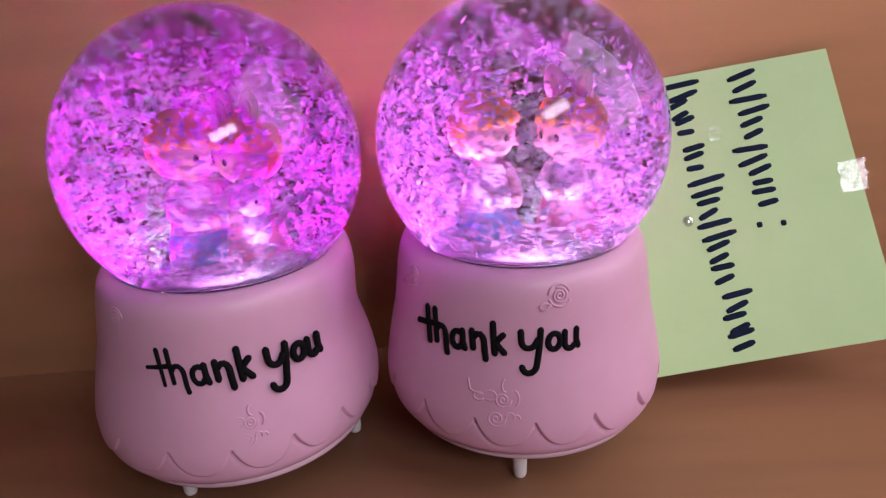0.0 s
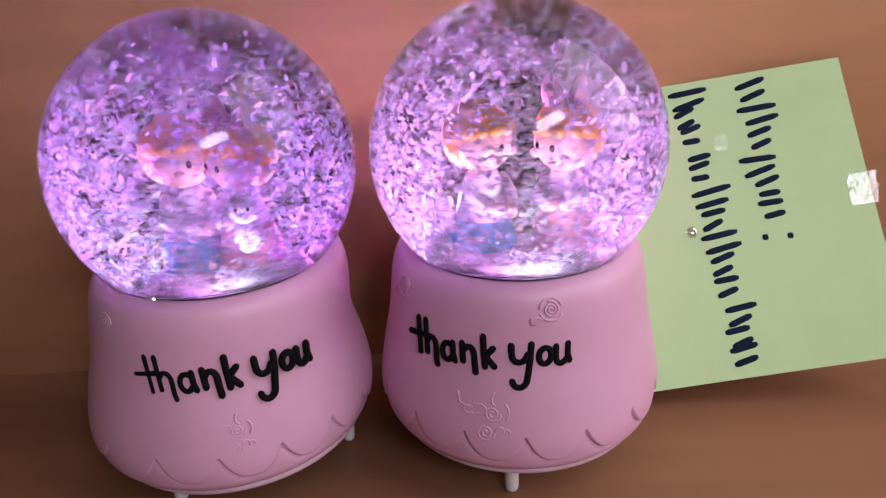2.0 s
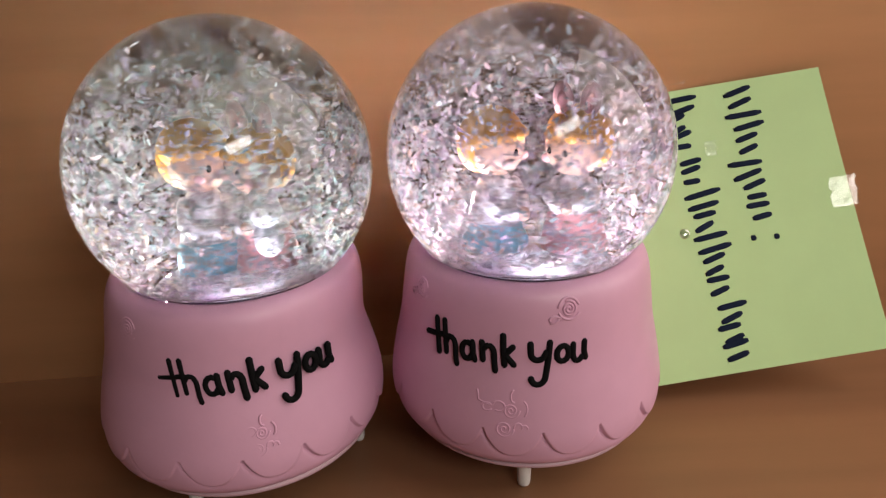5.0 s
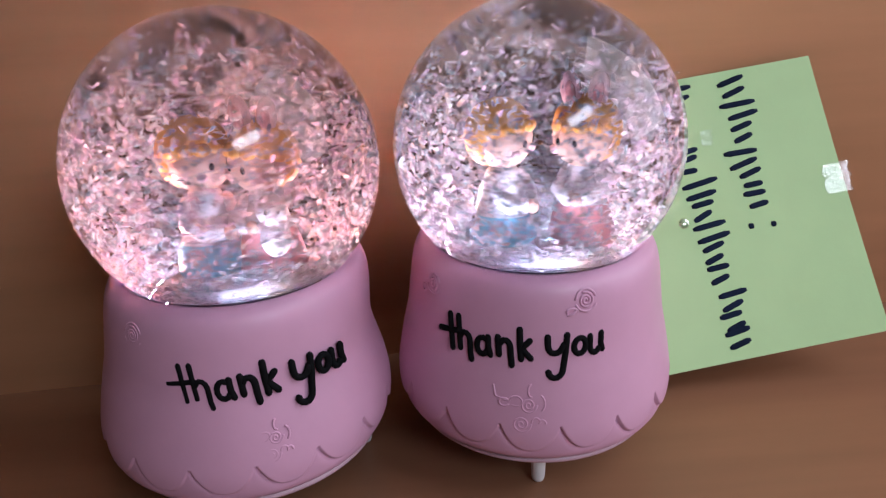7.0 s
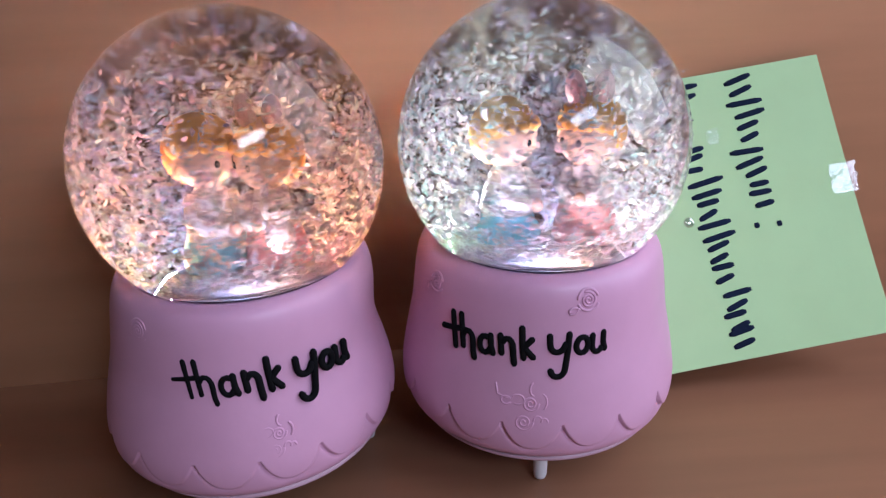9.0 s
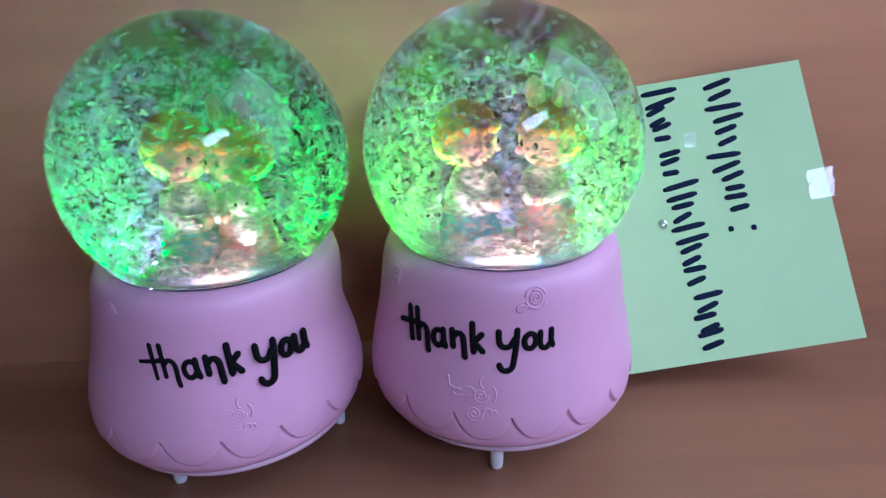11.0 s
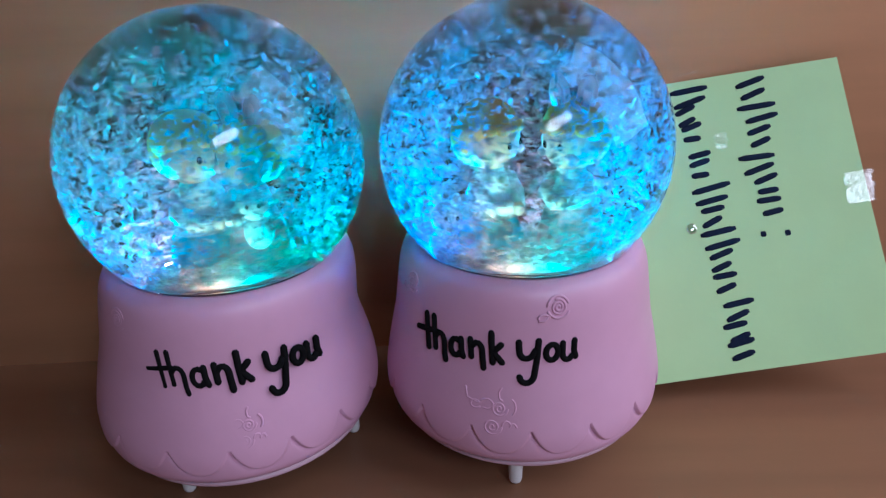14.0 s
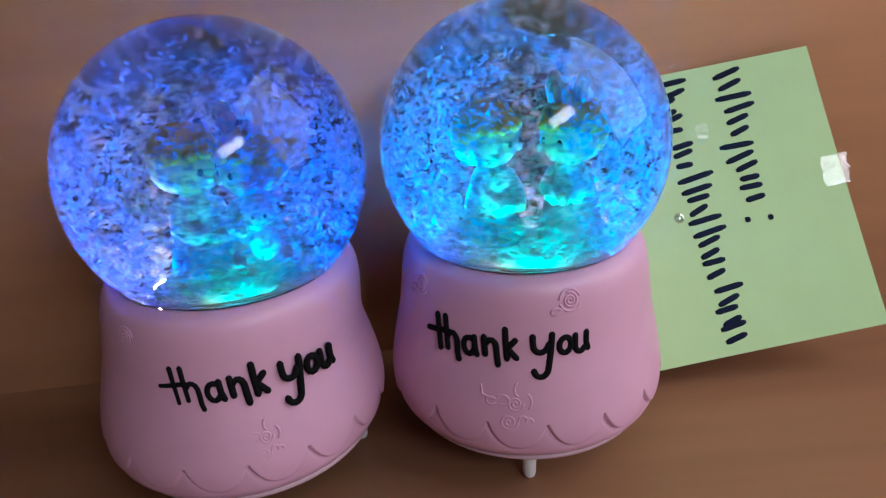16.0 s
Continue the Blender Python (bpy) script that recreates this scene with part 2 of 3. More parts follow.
def base_radius(z):
    """The base's outline, a smooth curve through BASE_LINE."""
    last = len(BASE_LINE) - 1
    z = min(max(z, BASE_LINE[0][0]), BASE_LINE[last][0])
    i = max(k for k in range(last) if BASE_LINE[k][0] <= z)
    (z0, r0), (z1, r1) = BASE_LINE[i], BASE_LINE[i + 1]
    (za, ra), (zb, rb) = BASE_LINE[max(i - 1, 0)], BASE_LINE[min(i + 2, last)]
    k, d = (z - z0) / (z1 - z0), z1 - z0
    m0, m1 = (r1 - ra) / (z1 - za) * d, (rb - r0) / (zb - z0) * d
    return (2 * k ** 3 - 3 * k ** 2 + 1) * r0 + (k ** 3 - 2 * k ** 2 + k) * m0 + (3 * k ** 2 - 2 * k ** 3) * r1 + (k ** 3 - k ** 2) * m1


def on_base(angle, z, lift=0.0):
    """A point of the base's outside; angle in degrees from its front."""
    a, r = radians(angle), base_radius(z) + lift
    return (r * math.sin(a), -r * math.cos(a), z)


LOBES = 16


def hem(a, shift):
    """Height of the scalloped hem at angle a."""
    k = ((a + shift) * LOBES / (2 * math.pi)) % 1.0
    return 0.0163 + 0.0062 * abs(2 * k - 1) ** 2.4


def arc(cx, cy, rx, ry, a0, a1, n=10):
    return [(cx + rx * math.cos(radians(a0 + (a1 - a0) * i / n)), cy + ry * math.sin(radians(a0 + (a1 - a0) * i / n))) for i in range(n + 1)]


def thank_you():
    """Strokes of the two words: x along the line, y up, one unit is the height of an o."""
    return [
        [(0.42, 1.72), (0.50, 1.0), (0.66, -0.15)], [(-0.45, 0.72), (0.4, 0.82), (1.30, 0.95)],
        [(1.08, 1.75), (1.15, 1.0), (1.27, 0.0)], arc(1.60, 0.45, 0.38, 0.5, 150, 0, 6) + [(2.02, -0.1), (2.12, -0.45)],
        arc(2.85, 0.45, 0.38, 0.45, 60, 330, 10), [(3.2, 1.0), (3.25, 0.4), (3.4, 0.0)],
        [(3.85, 1.1), (3.9, 0.6), (3.95, 0.1)], arc(4.3, 0.5, 0.36, 0.45, 150, 0, 6) + [(4.7, 0.1), (4.78, -0.4)],
        [(5.2, 1.6), (5.25, 0.8), (5.35, -0.05)], [(5.85, 1.0), (5.35, 0.55), (5.95, 0.0)],
        [(6.9, 1.2), (6.92, 0.9)] + arc(7.4, 0.7, 0.46, 0.42, 180, 330, 7) + [(7.95, 0.75)], [(8.1, 1.25), (8.05, 0.3), (7.95, -0.5)] + arc(7.48, -0.6, 0.46, 0.42, 0, -170, 7),
        arc(8.95, 0.55, 0.38, 0.42, 80, 440, 14),
        [(9.6, 1.0)] + arc(9.95, 0.45, 0.34, 0.4, 180, 330, 7), [(10.35, 1.05), (10.35, 0.5), (10.5, 0.1)],
    ]


def spiral(turns, r0, r1, n=26):
    return [((r0 + (r1 - r0) * i / n) * math.cos(turns * 2 * math.pi * i / n), (r0 + (r1 - r0) * i / n) * math.sin(turns * 2 * math.pi * i / n)) for i in range(n + 1)]


def rose_relief(angle, z, size):
    bm = bmesh.new()
    lines = [spiral(2.3, 0.1, 0.75), arc(0, 0, 1.0, 1.0, 20, 170, 8), arc(0.05, 0, 1.05, 1.0, 200, 330, 8), arc(-1.3, -0.9, 0.5, 0.3, 0, 200, 6), [(-0.8, -0.7), (-1.2, -1.2), (-1.7, -1.2)]]
    for line in lines:
        tube(bm, [on_base(angle + math.degrees(u * size / base_radius(z)), z + v * size, 0.00002) for u, v in line], 0.0003, 6)
    return bm


def scroll_relief(angle, z, size, lift):
    bm = bmesh.new()
    lines = [[(-3.4, 1.6), (-3.2, 0.6), (-2.2, 0.3)] + arc(-1.2, 0.3, 0.6, 0.5, 180, -120, 9), arc(-2.3, 0.1, 0.5, 0.4, 30, 330, 8), spiral(2.0, 0.1, 0.8),
             arc(0.2, 1.4, 0.3, 0.6, 100, 280, 6), [(u - 0.6, v - 1.9) for u, v in spiral(2.0, 0.1, 0.9)], arc(0.7, -1.7, 0.4, 0.5, 0, 180, 6), arc(1.3, -1.8, 0.3, 0.4, 0, 180, 6), arc(1.0, 0.2, 0.5, 0.8, -60, 70, 6)]
    for line in lines:
        tube(bm, [on_base(angle + math.degrees(u * size / base_radius(z)), z + v * size, lift) for u, v in line], 0.00027, 6)
    return bm


def flake_swarm(parent, rng, count, r_lo, r_hi, top, small=0.00040, large=0.00088, roof=1.0):
    verts, faces = [], []
    made = 0
    while made < count:
        x, y, z = (rng.uniform(-1, 1) * RADIUS for _ in range(3))
        r, d = math.hypot(x, y), math.sqrt(x * x + y * y + z * z)
        if d > RADIUS - 0.0030 or z > roof or z < NECK_Z - BALL_Z + 0.002 or not r_lo <= r < r_hi:
            continue
        if rng.random() < max(0.0, (z / RADIUS - top) * 2.0):
            continue
        if math.hypot(x, y) < 0.0125 and z < 0.005:
            continue
        made += 1
        s = rng.uniform(small, large)
        m = Matrix.Translation((x, y, z)) @ Euler([rng.uniform(0, 6.3) for _ in range(3)]).to_matrix().to_4x4()
        k = len(verts)
        n = rng.choice((4, 5, 6))
        thick = 0.00006
        for side in (-thick, thick):
            for i in range(n):
                a = 2 * math.pi * i / n + rng.uniform(-0.3, 0.3) * (side < 0)
                verts.append(m @ Vector((s * rng.uniform(0.9, 1.35) * math.cos(a), s * 0.52 * math.sin(a), side + 0.25 * s * math.cos(a) ** 2)))
        faces.append([k + i for i in range(n)][::-1])
        faces.append([k + n + i for i in range(n)])
        for i in range(n):
            faces.append([k + i, k + (i + 1) % n, k + n + (i + 1) % n, k + n + i])
    me = bpy.data.meshes.new("snow_flakes")
    me.from_pydata(verts, [], faces)
    me.materials.append(FLAKE)
    ob = new("snow_flakes", me)
    ob.parent = parent
    ob.location = (0, 0, BALL_Z)
    return tagged(ob, "pale glittering foil snow flakes whirling in water", kind="stuff")


def doll_head(bm, side, top):
    """A round head with a hair cap, dot eyes and flushed cheeks; side is 1 for a face turned to +x, -1 to -x."""
    ball(bm, (0, 0, top), (0.0055, 0.0052, 0.0049), 0)
    ball(bm, (-0.0005 * side, 0.0010, top + 0.0019), (0.0060, 0.0057, 0.0041), 1)
    ball(bm, (-0.0021 * side, 0.0021, top + 0.0004), (0.0047, 0.0042, 0.0050), 1)
    for k in range(5):
        a = radians(-60 + 30 * k)
        ball(bm, (0.0047 * math.sin(a), -0.0043 * math.cos(a), top + 0.0022), (0.0016, 0.0012, 0.0011), 1, 2, (0, 12 * (k - 2), 0))
    for x, y in ((0.0012 * side, -0.0049), (0.0042 * side, -0.0031)):
        ball(bm, (x, y, top - 0.0003), (0.00055, 0.00045, 0.00065), 4, 2)
    for x, y in ((-0.0006 * side, -0.0047), (0.0049 * side, -0.0018)):
        ball(bm, (x, y, top - 0.0018), (0.0010, 0.0006, 0.0008), 5, 2)


def doll_body(bm, profile, hem):
    """A turned body: cloth below the hem in one colour, above it in another."""
    before = len(bm.faces)
    lathe(bm, profile, 28)
    bm.faces.ensure_lookup_table()
    for f in bm.faces[before:]:
        f.material_index = 3 if f.calc_center_median().z < hem else 2


def boy_figure(parent, m):
    bm = bmesh.new()
    doll_head(bm, 1, 0.0166)
    doll_body(bm, [(0.0054, 0.0), (0.0057, 0.0008), (0.0056, 0.0026), (0.0052, 0.0042), (0.0049, 0.0046), (0.0043, 0.0080), (0.0031, 0.0112), (0.0018, 0.0128)], 0.0044)
    for x in (-0.0024, 0.0026):
        tube(bm, [(x, -0.0024, 0.0022), (x * 1.2, -0.0044, 0.0020)], 0.0018, 10, 3)
    tube(bm, [(-0.0036, -0.0010, 0.0105), (-0.0043, -0.0030, 0.0080), (-0.0020, -0.0050, 0.0064), (0.0018, -0.0052, 0.0064)], 0.0012, 8, 2)
    tube(bm, [(0.0034, -0.0010, 0.0105), (0.0043, -0.0028, 0.0082), (0.0034, -0.0049, 0.0066)], 0.0012, 8, 2)
    ball(bm, (0.0026, -0.0060, 0.0064), (0.0013, 0.0012, 0.0012), 0, 2)
    ob = part("figurine", bm, [SKIN, HAIR, WHITE, BLUE, EYE_BLACK, ROSE], parent, "small glazed doll with ginger hair, white shirt, blue trousers")
    ob.matrix_basis = m
    return ob


def girl_figure(parent, m):
    bm = bmesh.new()
    doll_head(bm, -1, 0.0163)
    for x, tilt in ((-0.0024, -10), (0.0026, 12)):
        ball(bm, (x, 0.0002, 0.0232), (0.0019, 0.0012, 0.0031), 5, 3, (0, tilt, 0))
        ball(bm, (x, -0.0008, 0.0230), (0.0010, 0.0008, 0.0021), 3, 2, (0, tilt, 0))
    ball(bm, (0.0001, -0.0012, 0.0208), (0.0022, 0.0012, 0.0010), 5, 2)
    doll_body(bm, [(0.0056, 0.0), (0.0060, 0.0008), (0.0055, 0.0030), (0.0046, 0.0062), (0.0042, 0.0066), (0.0034, 0.0095), (0.0025, 0.0118), (0.0015, 0.0127)], 0.0064)
    tube(bm, [(0.0030, -0.0010, 0.0106), (0.0044, -0.0032, 0.0085), (0.0010, -0.0054, 0.0075)], 0.0011, 8, 2)
    tube(bm, [(-0.0030, -0.0010, 0.0106), (-0.0044, -0.0030, 0.0085), (-0.0022, -0.0053, 0.0072)], 0.0011, 8, 2)
    ball(bm, (-0.0006, -0.0058, 0.0074), (0.0012, 0.0011, 0.0011), 0, 2)
    ob = part("figurine", bm, [SKIN, HAIR, WHITE, SKIRT, EYE_BLACK, ROSE], parent, "small glazed doll with ginger hair, pink rabbit ears and skirt")
    ob.matrix_basis = m
    return ob


def pet_figure(parent, m):
    bm = bmesh.new()
    ball(bm, (0, 0, 0.0030), (0.0030, 0.0028, 0.0032), 0)
    ball(bm, (0, -0.0006, 0.0078), (0.0031, 0.0029, 0.0028), 0)
    for x in (-0.0019, 0.0019):
        ball(bm, (x, 0, 0.0104), (0.0010, 0.0007, 0.0012), 0, 2)
    for x in (-0.0011, 0.0013):
        ball(bm, (x, -0.0033, 0.0080), (0.0004, 0.0004, 0.0004), 1, 2)
    ob = part("figurine", bm, [WHITE, EYE_BLACK], parent, "small glazed white toy animal")
    ob.matrix_basis = m
    return ob


def snow_globe(x, y, turn, text_at, text_z, text_rise, foot_turn, slot, scenery, stops, seed, label, roses, scroll, hem_shift, lean, powers, bead):
    rng = random.Random(seed)
    front, bright = powers
    root = tagged(new("snow_globe"), label, "snow globe", "pair of snow globes")
    root.matrix_basis = pose(x, y, 0, 0, 0, turn)

    # base: a thick resin shell with a scalloped hem
    zs = [RIM_Z + i * 0.0002 for i in range(60)] + [0.0238 + i * 0.0007 for i in range(41)] + [0.0524, 0.0528, 0.0533, 0.0538, 0.0542, 0.0545]
    outside = [(base_radius(z), z) for z in zs]
    inside = [(0.0249, 0.0547), (0.0244, 0.0538), (0.0235, 0.0440), (0.0235, 0.0135), (0.0235, RIM_Z)]

    def bend(r, z, a):
        if r < 0.0251:
            return r
        under = max(0.0, hem(a, hem_shift) - z)
        lobe = ((a + hem_shift) * LOBES / (2 * math.pi)) % 1.0
        step = min(1.0, under / 0.0006) * (0.0004 + 0.0020 * (1 - lobe) ** 2 * math.exp(-under / 0.0008))
        return r - step + lean[0] * math.cos(a - radians(lean[1])) * max(0.0, 1 - z / 0.054) - lean[2] * max(0.0, math.sin(a)) * math.exp(-((z - 0.037) / 0.009) ** 2)

    base = part("base", lathe(bmesh.new(), outside + inside, 720, bend, closed=False), PINK, root, "matt pink resin base with scalloped hem")
    base.location = (-0.2 * lean[0], 0, 0)
    plate = part("bottom_plate", lathe(bmesh.new(), [(0.0262, 0.0098), (0.0300, 0.0099), (0.0305, 0.0103), (0.0305, 0.0110), (0.0298, 0.0113), (0.0298, 0.0117), (0.0262, 0.0117)], 96), PALE, root, "pale plastic bottom plate")
    plate.location = (0.8 * lean[0] * math.sin(radians(lean[1])), -0.8 * lean[0] * math.cos(radians(lean[1])), 0)
    for k in range(3):
        a = radians(foot_turn + 120 * k)
        foot = part("foot", lathe(bmesh.new(), [(0.0009, 0.0), (0.0014, 0.0004), (0.0016, 0.0012), (0.0017, 0.0060), (0.0018, 0.0095)], 20), FOOT, root, "short white plastic foot")
        foot.location = (0.0243 * math.sin(a), -0.0243 * math.cos(a), 0)

    # raised writing
    unit, tall = 0.00340, 0.0042
    bm = bmesh.new()
    for stroke in thank_you():
        fine = []
        for (u0, v0), (u1, v1) in zip(stroke, stroke[1:]):
            n = max(1, int(math.hypot(u1 - u0, v1 - v0) / 0.16))
            fine += [(u0 + (u1 - u0) * i / n, v0 + (v1 - v0) * i / n) for i in range(n)]
        fine.append(stroke[-1])
        pts = []
        for u, v in fine:
            u -= 5.2
            z = text_z + (v + u * text_rise) * tall
            pts.append(on_base(text_at + math.degrees(u * unit / base_radius(z)), z, -0.00015))
        tube(bm, pts, 0.00074, 10)
    part("lettering", bm, INK, base, "black painted handwritten words thank you")
    for a, z, s in roses:
        part("rose_relief", rose_relief(a, z, s), PINK, base)
    if scroll:
        part("scroll_relief", scroll_relief(*scroll), PINK, base)

    # the ball of water, its floor and the coloured light under a slot in that floor
    bm = bmesh.new()
    bmesh.ops.create_uvsphere(bm, u_segments=128, v_segments=64, radius=RADIUS)
    glass = part("glass_ball", bm, GLASS, root, "clear glass ball filled with water")
    glass.location = (0, 0, BALL_Z)
    bm = bmesh.new()
    bmesh.ops.create_uvsphere(bm, u_segments=96, v_segments=48, radius=RADIUS - 0.0002)
    part("water", bm, WATER, root, "water shell with darkness and a glowing haze put in").location = (0, 0, BALL_Z)
    fz = NECK_Z + 0.0008
    rim = math.sqrt(RADIUS ** 2 - (fz - BALL_Z) ** 2) - 0.0006

    def slot_at(i, j):
        a = ((i + 0.5) * 4 - slot + 180) % 360 - 180
        return j == 2 and (abs(a) < 26 or abs(abs(a) - 125) < 14)

    bm = bmesh.new()
    turn90 = [(math.sin(2 * math.pi * i / 90), -math.cos(2 * math.pi * i / 90)) for i in range(90)]
    grid = [[bm.verts.new((r * a, r * b, fz)) for a, b in turn90] for r in (0.002, 0.008, 0.0150, 0.0236, rim)]
    for j in range(4):
        for i in range(90):
            k = (i + 1) % 90
            if not slot_at(i, j):
                bm.faces.new((grid[j][i], grid[j][k], grid[j + 1][k], grid[j + 1][i]))
    bm.faces.new(grid[0])
    part("globe_floor", bm, FLOOR_W, root, "white plastic floor with light slots", smooth=False)
    part("mound", lathe(bmesh.new(), [(0.0140, fz), (0.0136, fz + 0.0012), (0.0122, fz + 0.0027), (0.0100, fz + 0.0032)], 48), FLOOR_W, root, "pale mound under the dolls")
    bm = bmesh.new()
    rings = [[bm.verts.new((r * a, r * b, 0)) for a, b in turn90] for r in (0.0140, 0.0243)]
    for i in range(90):
        bm.faces.new((rings[0][i], rings[0][(i + 1) % 90], rings[1][(i + 1) % 90], rings[1][i]))
    # Added part, never seen: stands in for diodes that change colour.
    wheel = part("added_tint_wheel", bm, wheel_material("added_tint_wheel_film", (FRONT_STOPS, stops, stops)), root, "added clear film wheel that tints the diode light", smooth=False)
    wheel.location = (0, 0, fz - 0.0006)
    bm = bmesh.new()
    arcs = [[bm.verts.new((r * math.sin(radians(slot - 26 + 2 * i)), -r * math.cos(radians(slot - 26 + 2 * i)), fz)) for i in range(27)] for r in (0.0195, 0.0236)]
    for i in range(26):
        bm.faces.new((arcs[0][i], arcs[0][i + 1], arcs[1][i + 1], arcs[1][i]))
    part("light_window", bm, FROSTED, root, "frosted strip that glows above a diode", smooth=False)
    # a white diode under the front slot and two behind the dolls, all leaning inwards
    for k, far, power in ((0, 0.0180, front), (125, 0.0205, bright), (-125, 0.0205, bright)):
        a = radians(slot + k)
        px, py = far * math.sin(a), -far * math.cos(a)
        d = bpy.data.lights.new("diode", "AREA")
        lamp = new("diode", d)
        lamp.parent = root
        d.energy = power
        if k:
            d.shape, d.size, d.spread = "DISK", 0.0010, radians(95)
        else:
            d.shape, d.size, d.size_y, d.spread = "RECTANGLE", 0.0062, 0.0026, radians(165)
        lamp.matrix_basis = look((1.003 * px, 1.003 * py + 0.0003, fz - 0.0010), (0.7 * px, 0.7 * py - 0.028, fz + 0.04)) if k else look((px, py, fz - 0.0016), (0.3 * px, 0.3 * py, fz + 0.035))
    swarms = [flake_swarm(root, rng, *a) for a in ((450, 0.0, 0.016, 0.15), (1000, 0.014, 0.023, 0.08), (1350, 0.019, 0.026, 0.05), (1700, 0.022, 0.030, 0.0), (3200, 0.006, 0.030, 0.1, 0.00020, 0.00038), (1200, 0.012, 0.025, 0.0, 0.0003, 0.0006, -0.0125))]
    # a glowing bead over a bare diode behind the dolls
    a = radians(bead[0])
    bm = lathe(bmesh.new(), [(0.0016, fz), (0.0016, fz + 0.0007), (0.0013, fz + 0.0013), (0.0007, fz + 0.0017)], 20)
    part("diode_bead", bm, LAMP_GLOW, root, "tiny white glowing diode bead").location = (bead[1] * math.sin(a), -bead[1] * math.cos(a), 0)
    # the dolls stand on the floor
    for build, dx, dy, up, rz, s in scenery:
        build(root, pose(dx, dy, fz + up, 0, 0, rz) @ Matrix.Diagonal((s, s, s * 1.2, 1)))
    return root, wheel, swarms, slot


FRONT_STOPS = [(0, (1, 0.35, 1)), (3.5, (0.9, 0.85, 1)), (7.5, (0.9, 0.85, 0.9)), (9.8, (1, 0.55, 0.26)), (12.9, (1, 0.55, 0.26)), (13.6, (0.04, 0.9, 0.42)), (16, (0.02, 0.8, 0.65))]
LEFT_STOPS = [(0, (0.8, 0, 0.8)), (1.9, (0.56, 0.18, 0.76)), (3, (0.32, 0.4, 0.52)), (4, (0.30, 0.46, 0.42)), (6.5, (0.56, 0.34, 0.26)), (8, (0.8, 0.14, 0.10)),
              (11.0, (0.03, 0.40, 0.0)), (13.2, (0.012, 0.50, 0)), (13.7, (0, 0.44, 0.20)), (14.4, (0, 0.33, 1)), (16, (0.015, 0.11, 1))]
RIGHT_STOPS = [(0, (0.8, 0.096, 0.8)), (1.9, (0.62, 0.25, 0.68)), (3, (0.44, 0.368, 0.50)), (4, (0.42, 0.40, 0.45)), (6.5, (0.54, 0.38, 0.32)), (8, (0.56, 0.33, 0.32)),
               (10.9, (0.11, 0.42, 0.0)), (12.6, (0.07, 0.42, 0.02)), (13.4, (0.015, 0.46, 0.36)), (14.2, (0, 0.36, 1)), (16, (0, 0.21, 1))]

globe_a = snow_globe(-0.0526, 0.1554, 0, 15.2, 0.0371, 0.0, -30, 18, [(boy_figure, -0.0044, 0.001, 0.0032, 20, 0.9), (girl_figure, 0.0050, 0.000, 0.0030, -10, 0.9), (pet_figure, 0.0074, -0.0062, 0.0062, 10, 0.85)],
                     LEFT_STOPS, 3, "pink-based water snow globe glowing in colour, two ginger dolls kissing", [(-37, 0.0486, 0.0024), (-52, 0.033, 0.0026)], (16, 0.0275, 0.0019, -0.00025), radians(-7.7), (0.0027, -75, 0.0013), (0.030, 0.245), (-127, 0.0155))
globe_b = snow_globe(0.0153, 0.1606, 0, -16.3, 0.0376, 0.02, -6, 2, [(boy_figure, -0.0054, 0.001, 0.0032, 24, 0.9), (girl_figure, 0.0078, 0.001, 0.0032, -14, 0.9), (pet_figure, -0.0125, 0.001, 0.0, 10, 0.85)],
                     RIGHT_STOPS, 8, "pink-based water snow globe glowing in colour, two ginger dolls apart", [(10.5, 0.0500, 0.0023), (-60, 0.0490, 0.0022)], (-12, 0.0275, 0.0023, -0.00008), 0.0, (0.0003, 60, 0.0), (0.065, 0.325), (150, 0.0150))


# ---- the note on the panel ----
NOTE_CORNER, NOTE_SIDE = Vector((0.1194, 0.1709, 0.0127)), 0.0836
NOTE_LEFT, NOTE_UP, NOTE_OUT = Vector((-0.9911, -0.0409, -0.1262)), Vector((-0.1277, 0.5514, 0.8244)), Vector((-0.0359, -0.8333, 0.5517))
NOTE_WIDE = 0.83
PEN_SHAKE = random.Random(4)


def note_point(u, v, lift=0.0):
    """u leftwards and v upwards from the note's lower outer corner, in sides of the sheet, which is slightly curled."""
    curl = 0.0035 * (1 - v) ** 2 * (u - 0.4) ** 2 * 2 - 0.002 * math.sin(math.pi * v) * (1 - u)
    bow = 0.012 * math.sin(math.pi * v) * max(0.0, 1 - u / 0.5)
    return NOTE_CORNER + NOTE_SIDE * ((u - bow) * NOTE_LEFT + v * NOTE_UP) + (lift + curl) * NOTE_OUT


def pen_bar(bm, u, v, du, dv, width):
    """A plain rounded pen stroke on the sheet, centred on (u, v)."""
    n = 6
    pts = [note_point(u + du * (i / n - 0.5), v + dv * (i / n - 0.5), 0.00025) for i in range(n + 1)]
    side = (NOTE_LEFT * -dv + NOTE_UP * du).normalized() * width / 2
    rows = [(bm.verts.new(p - side * k), bm.verts.new(p + side * k), bm.verts.new(p + side * k * 0.8 + NOTE_OUT * 0.0001), bm.verts.new(p - side * k * 0.8 + NOTE_OUT * 0.0001))
            for p, k in zip(pts, [0.55] + [1] * (n - 1) + [0.55])]
    for a, b in zip(rows, rows[1:]):
        for q in range(4):
            bm.faces.new((a[q], a[(q + 1) % 4], b[(q + 1) % 4], b[q]))
    bm.faces.new(rows[0][::-1])
    bm.faces.new(rows[-1])


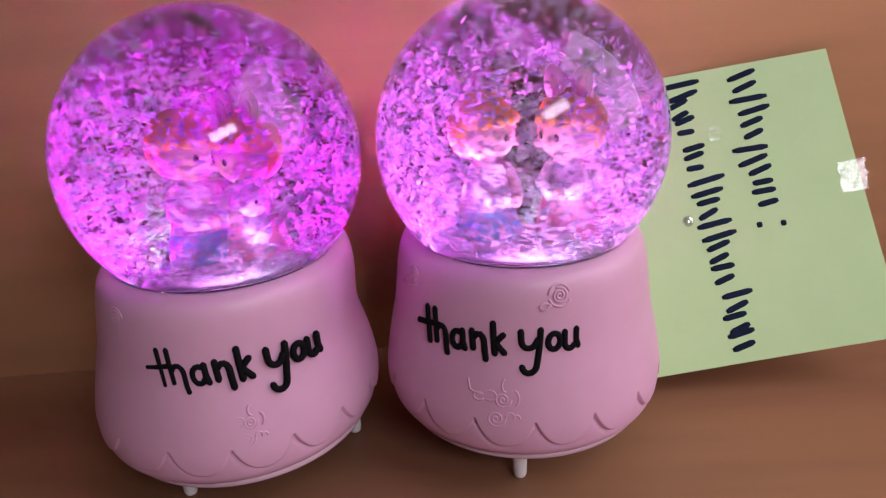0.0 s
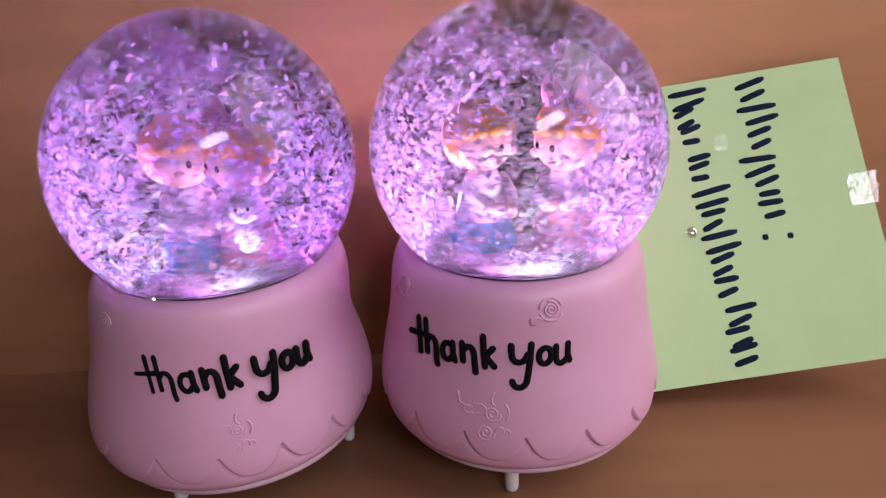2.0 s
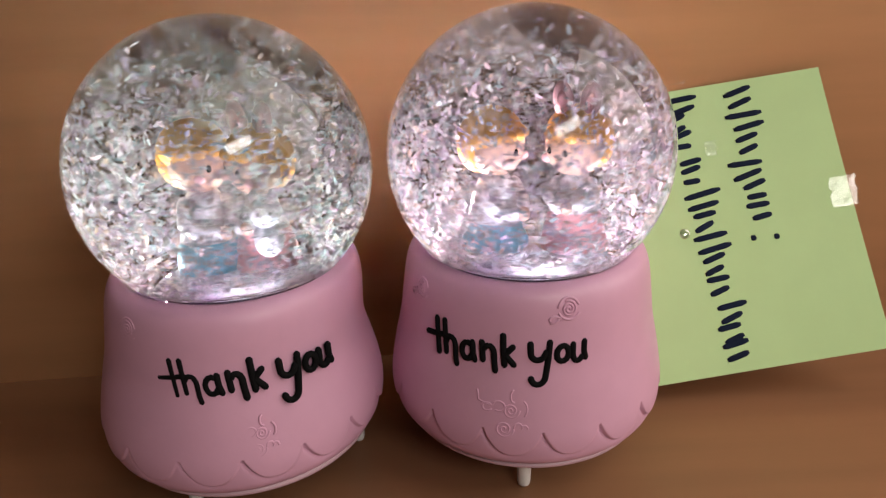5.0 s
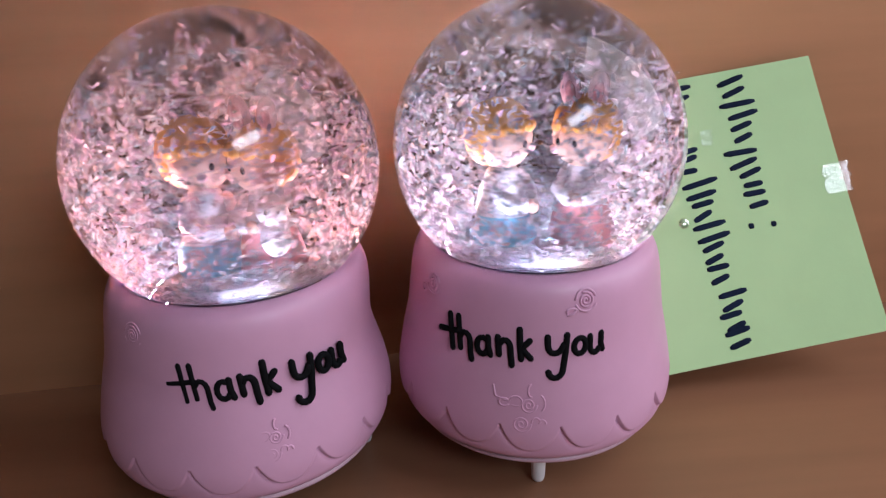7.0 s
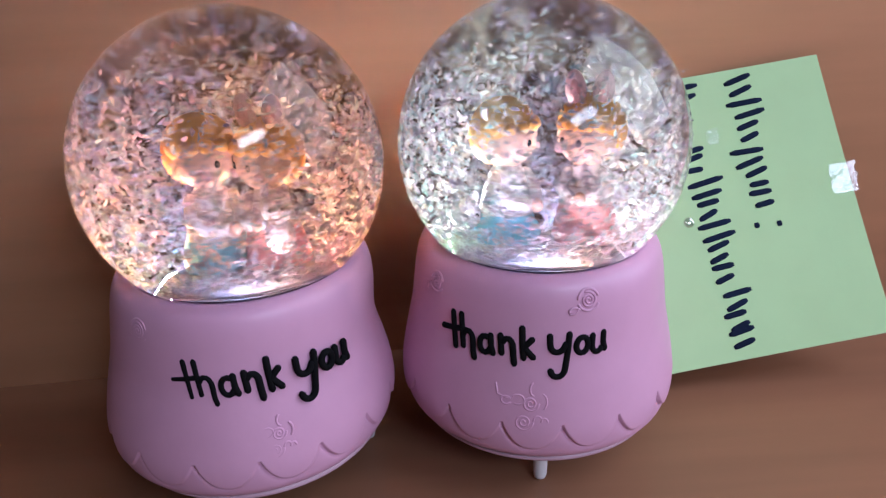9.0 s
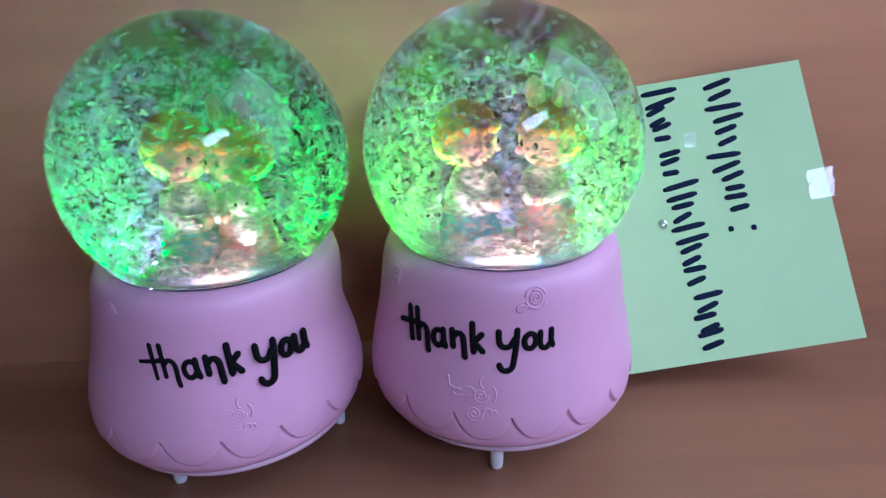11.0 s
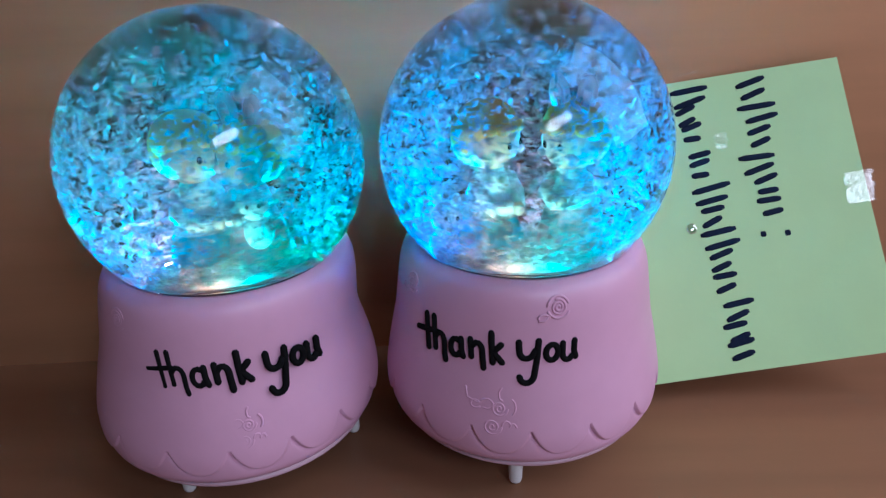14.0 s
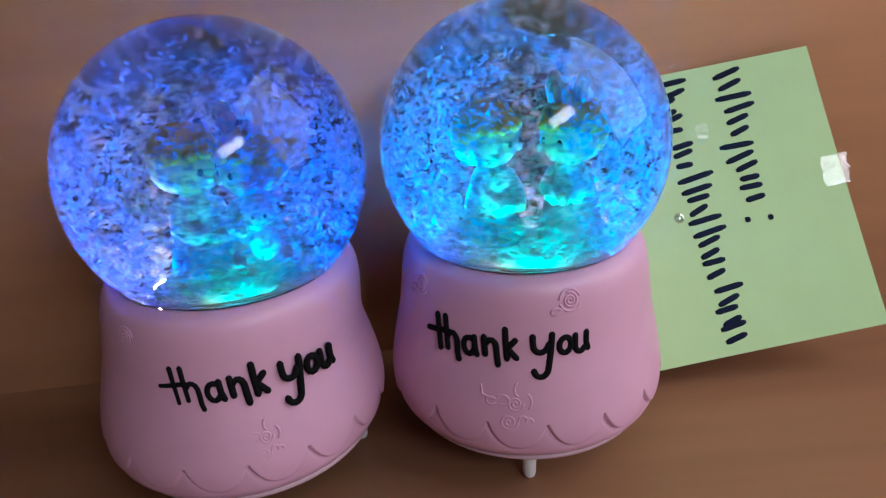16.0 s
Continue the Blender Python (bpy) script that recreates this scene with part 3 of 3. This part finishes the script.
def sticky_note():
    root = tagged(new("sticky_note"), "pale green square paper note taped to the panel, dark handwriting", "note")
    bm = bmesh.new()
    n = 24
    front = [[bm.verts.new(note_point(NOTE_WIDE * i / n, j / n, 0.0002)) for i in range(n + 1)] for j in range(n + 1)]
    back = [[bm.verts.new(note_point(NOTE_WIDE * i / n, j / n, 0.0)) for i in range(n + 1)] for j in range(n + 1)]
    for j in range(n):
        for i in range(n):
            bm.faces.new((front[j][i], front[j][i + 1], front[j + 1][i + 1], front[j + 1][i]))
            bm.faces.new((back[j][i], back[j + 1][i], back[j + 1][i + 1], back[j][i + 1]))
    for k in range(n):
        bm.faces.new((front[0][k], back[0][k], back[0][k + 1], front[0][k + 1]))
        bm.faces.new((front[n][k], front[n][k + 1], back[n][k + 1], back[n][k]))
        bm.faces.new((front[k][0], front[k + 1][0], back[k + 1][0], back[k][0]))
        bm.faces.new((front[k][n], back[k][n], back[k + 1][n], front[k + 1][n]))
    bmesh.ops.recalc_face_normals(bm, faces=bm.faces)
    part("sheet", bm, NOTE, root, smooth=False)
    # two lines of plain pen strokes, one or two to a letter
    short = ((0.305, 0.939, 2, 0.10), (0.294, 0.853, 2, 0.13), (0.305, 0.771, 2, 0.08), (0.335, 0.68, 2, 0.12), (0.312, 0.602, 2, 0.08), (0.317, 0.529, 2, 0.08))
    for u, v, n, tall in short:
        mark(root, u, v, n, tall)
    for u, v in ((0.36, 0.438), (0.282, 0.431)):
        bm = bmesh.new()
        pen_bar(bm, u, v, 0.018, 0.0, 0.0016)
        part("pen_mark", bm, PEN, root)
    long = ((0.511, 0.943, 2, 0.13), (0.536, 0.876, 2, 0.07), (0.524, 0.816, 2, 0.07), (0.51, 0.737, 1, 0.09), (0.52, 0.688, 2, 0.07), (0.503, 0.597, 2, 0.13), (0.512, 0.524, 2, 0.08),
            (0.506, 0.467, 1, 0.14), (0.498, 0.423, 1, 0.14), (0.509, 0.37, 2, 0.08), (0.512, 0.298, 2, 0.08), (0.487, 0.223, 1, 0.12), (0.49, 0.182, 1, 0.09), (0.507, 0.132, 2, 0.08), (0.507, 0.074, 2, 0.09))
    for u, v, n, tall in long:
        mark(root, u, v, n, tall)
    return root


def mark(root, u, v, n, tall):
    bm = bmesh.new()
    for k in range(n):
        pen_bar(bm, u + PEN_SHAKE.uniform(-0.006, 0.006), v + (0.021 if n == 2 else 0) * (1 if k else -1), tall * (1 if k else 0.85), -0.012 + PEN_SHAKE.uniform(-0.016, 0.016), 0.0017)
    part("pen_mark", bm, PEN, root)


def tape_strip(u0, v0, u1, v1, rise=0.0, slope=0.0):
    """A piece of clear tape, crinkled, that lifts off towards the sheet's outer edge (rise) and upwards (slope)."""
    bm = bmesh.new()
    n = 12
    ragged = random.Random(5)
    ends = [ragged.uniform(-0.006, 0.006) for _ in range(n + 1)]
    top = []
    for j in range(n + 1):
        row = []
        for i in range(n + 1):
            a, b = i / n, j / n
            u = u0 + (u1 - u0) * a + (ends[j] if i in (0, n) else 0)
            lift = 0.0005 + rise * (1 - a) * (u1 - u0) * NOTE_SIDE + slope * b * (v1 - v0) * NOTE_SIDE + 0.00006 * math.sin(2.1 * i + 1.3 * j)
            row.append(bm.verts.new(note_point(u, v0 + (v1 - v0) * b, lift)))
        top.append(row)
    for j in range(n):
        for i in range(n):
            bm.faces.new((top[j][i], top[j][i + 1], top[j + 1][i + 1], top[j + 1][i]))
    return bm


note = sticky_note()
for strip in ((-0.014, 0.495, 0.070, 0.60, 0.15, 0.08), (0.47, 1.02, 0.555, 1.032, 0.0, 0.0), (0.415, 0.745, 0.455, 0.80, 0.0, 0.0)):
    part("tape", tape_strip(*strip), TAPE, note, "shiny clear adhesive tape")
# a small air bubble under the tape
spot = bmesh.new()
bmesh.ops.create_uvsphere(spot, u_segments=24, v_segments=12, radius=1, matrix=Matrix.Translation(note_point(0.588, 0.49, 0.0002)) @ Matrix((NOTE_LEFT, NOTE_UP, NOTE_OUT)).transposed().to_4x4() @ Matrix.Diagonal((0.0016, 0.0016, 0.0006, 1)))
part("tape_bubble", spot, BUBBLE, note, "small shiny air bubble under clear tape")


# ---- what moves ----
def motions():
    for root, wheel, swarms, slot in (globe_a, globe_b):
        # the added wheel brings the colour of each second under the slot
        rows = []
        for k in range(17):
            at = slot + 90 - 360 * wheel_place(k)
            rows.append((k, pose(0, 0, NECK_Z + 0.0008 - 0.0006, 0, 0, at)))
        walk(wheel, rows)
        for swarm, speed in zip(swarms, (300, 345, 310, 265, 328, 240)):
            walk(swarm, [(i * 0.2, pose(0, 0, BALL_Z, 3 * math.sin(i * 0.5), 3 * math.cos(i * 0.37), speed * i * 0.2)) for i in range(81)])


motions()
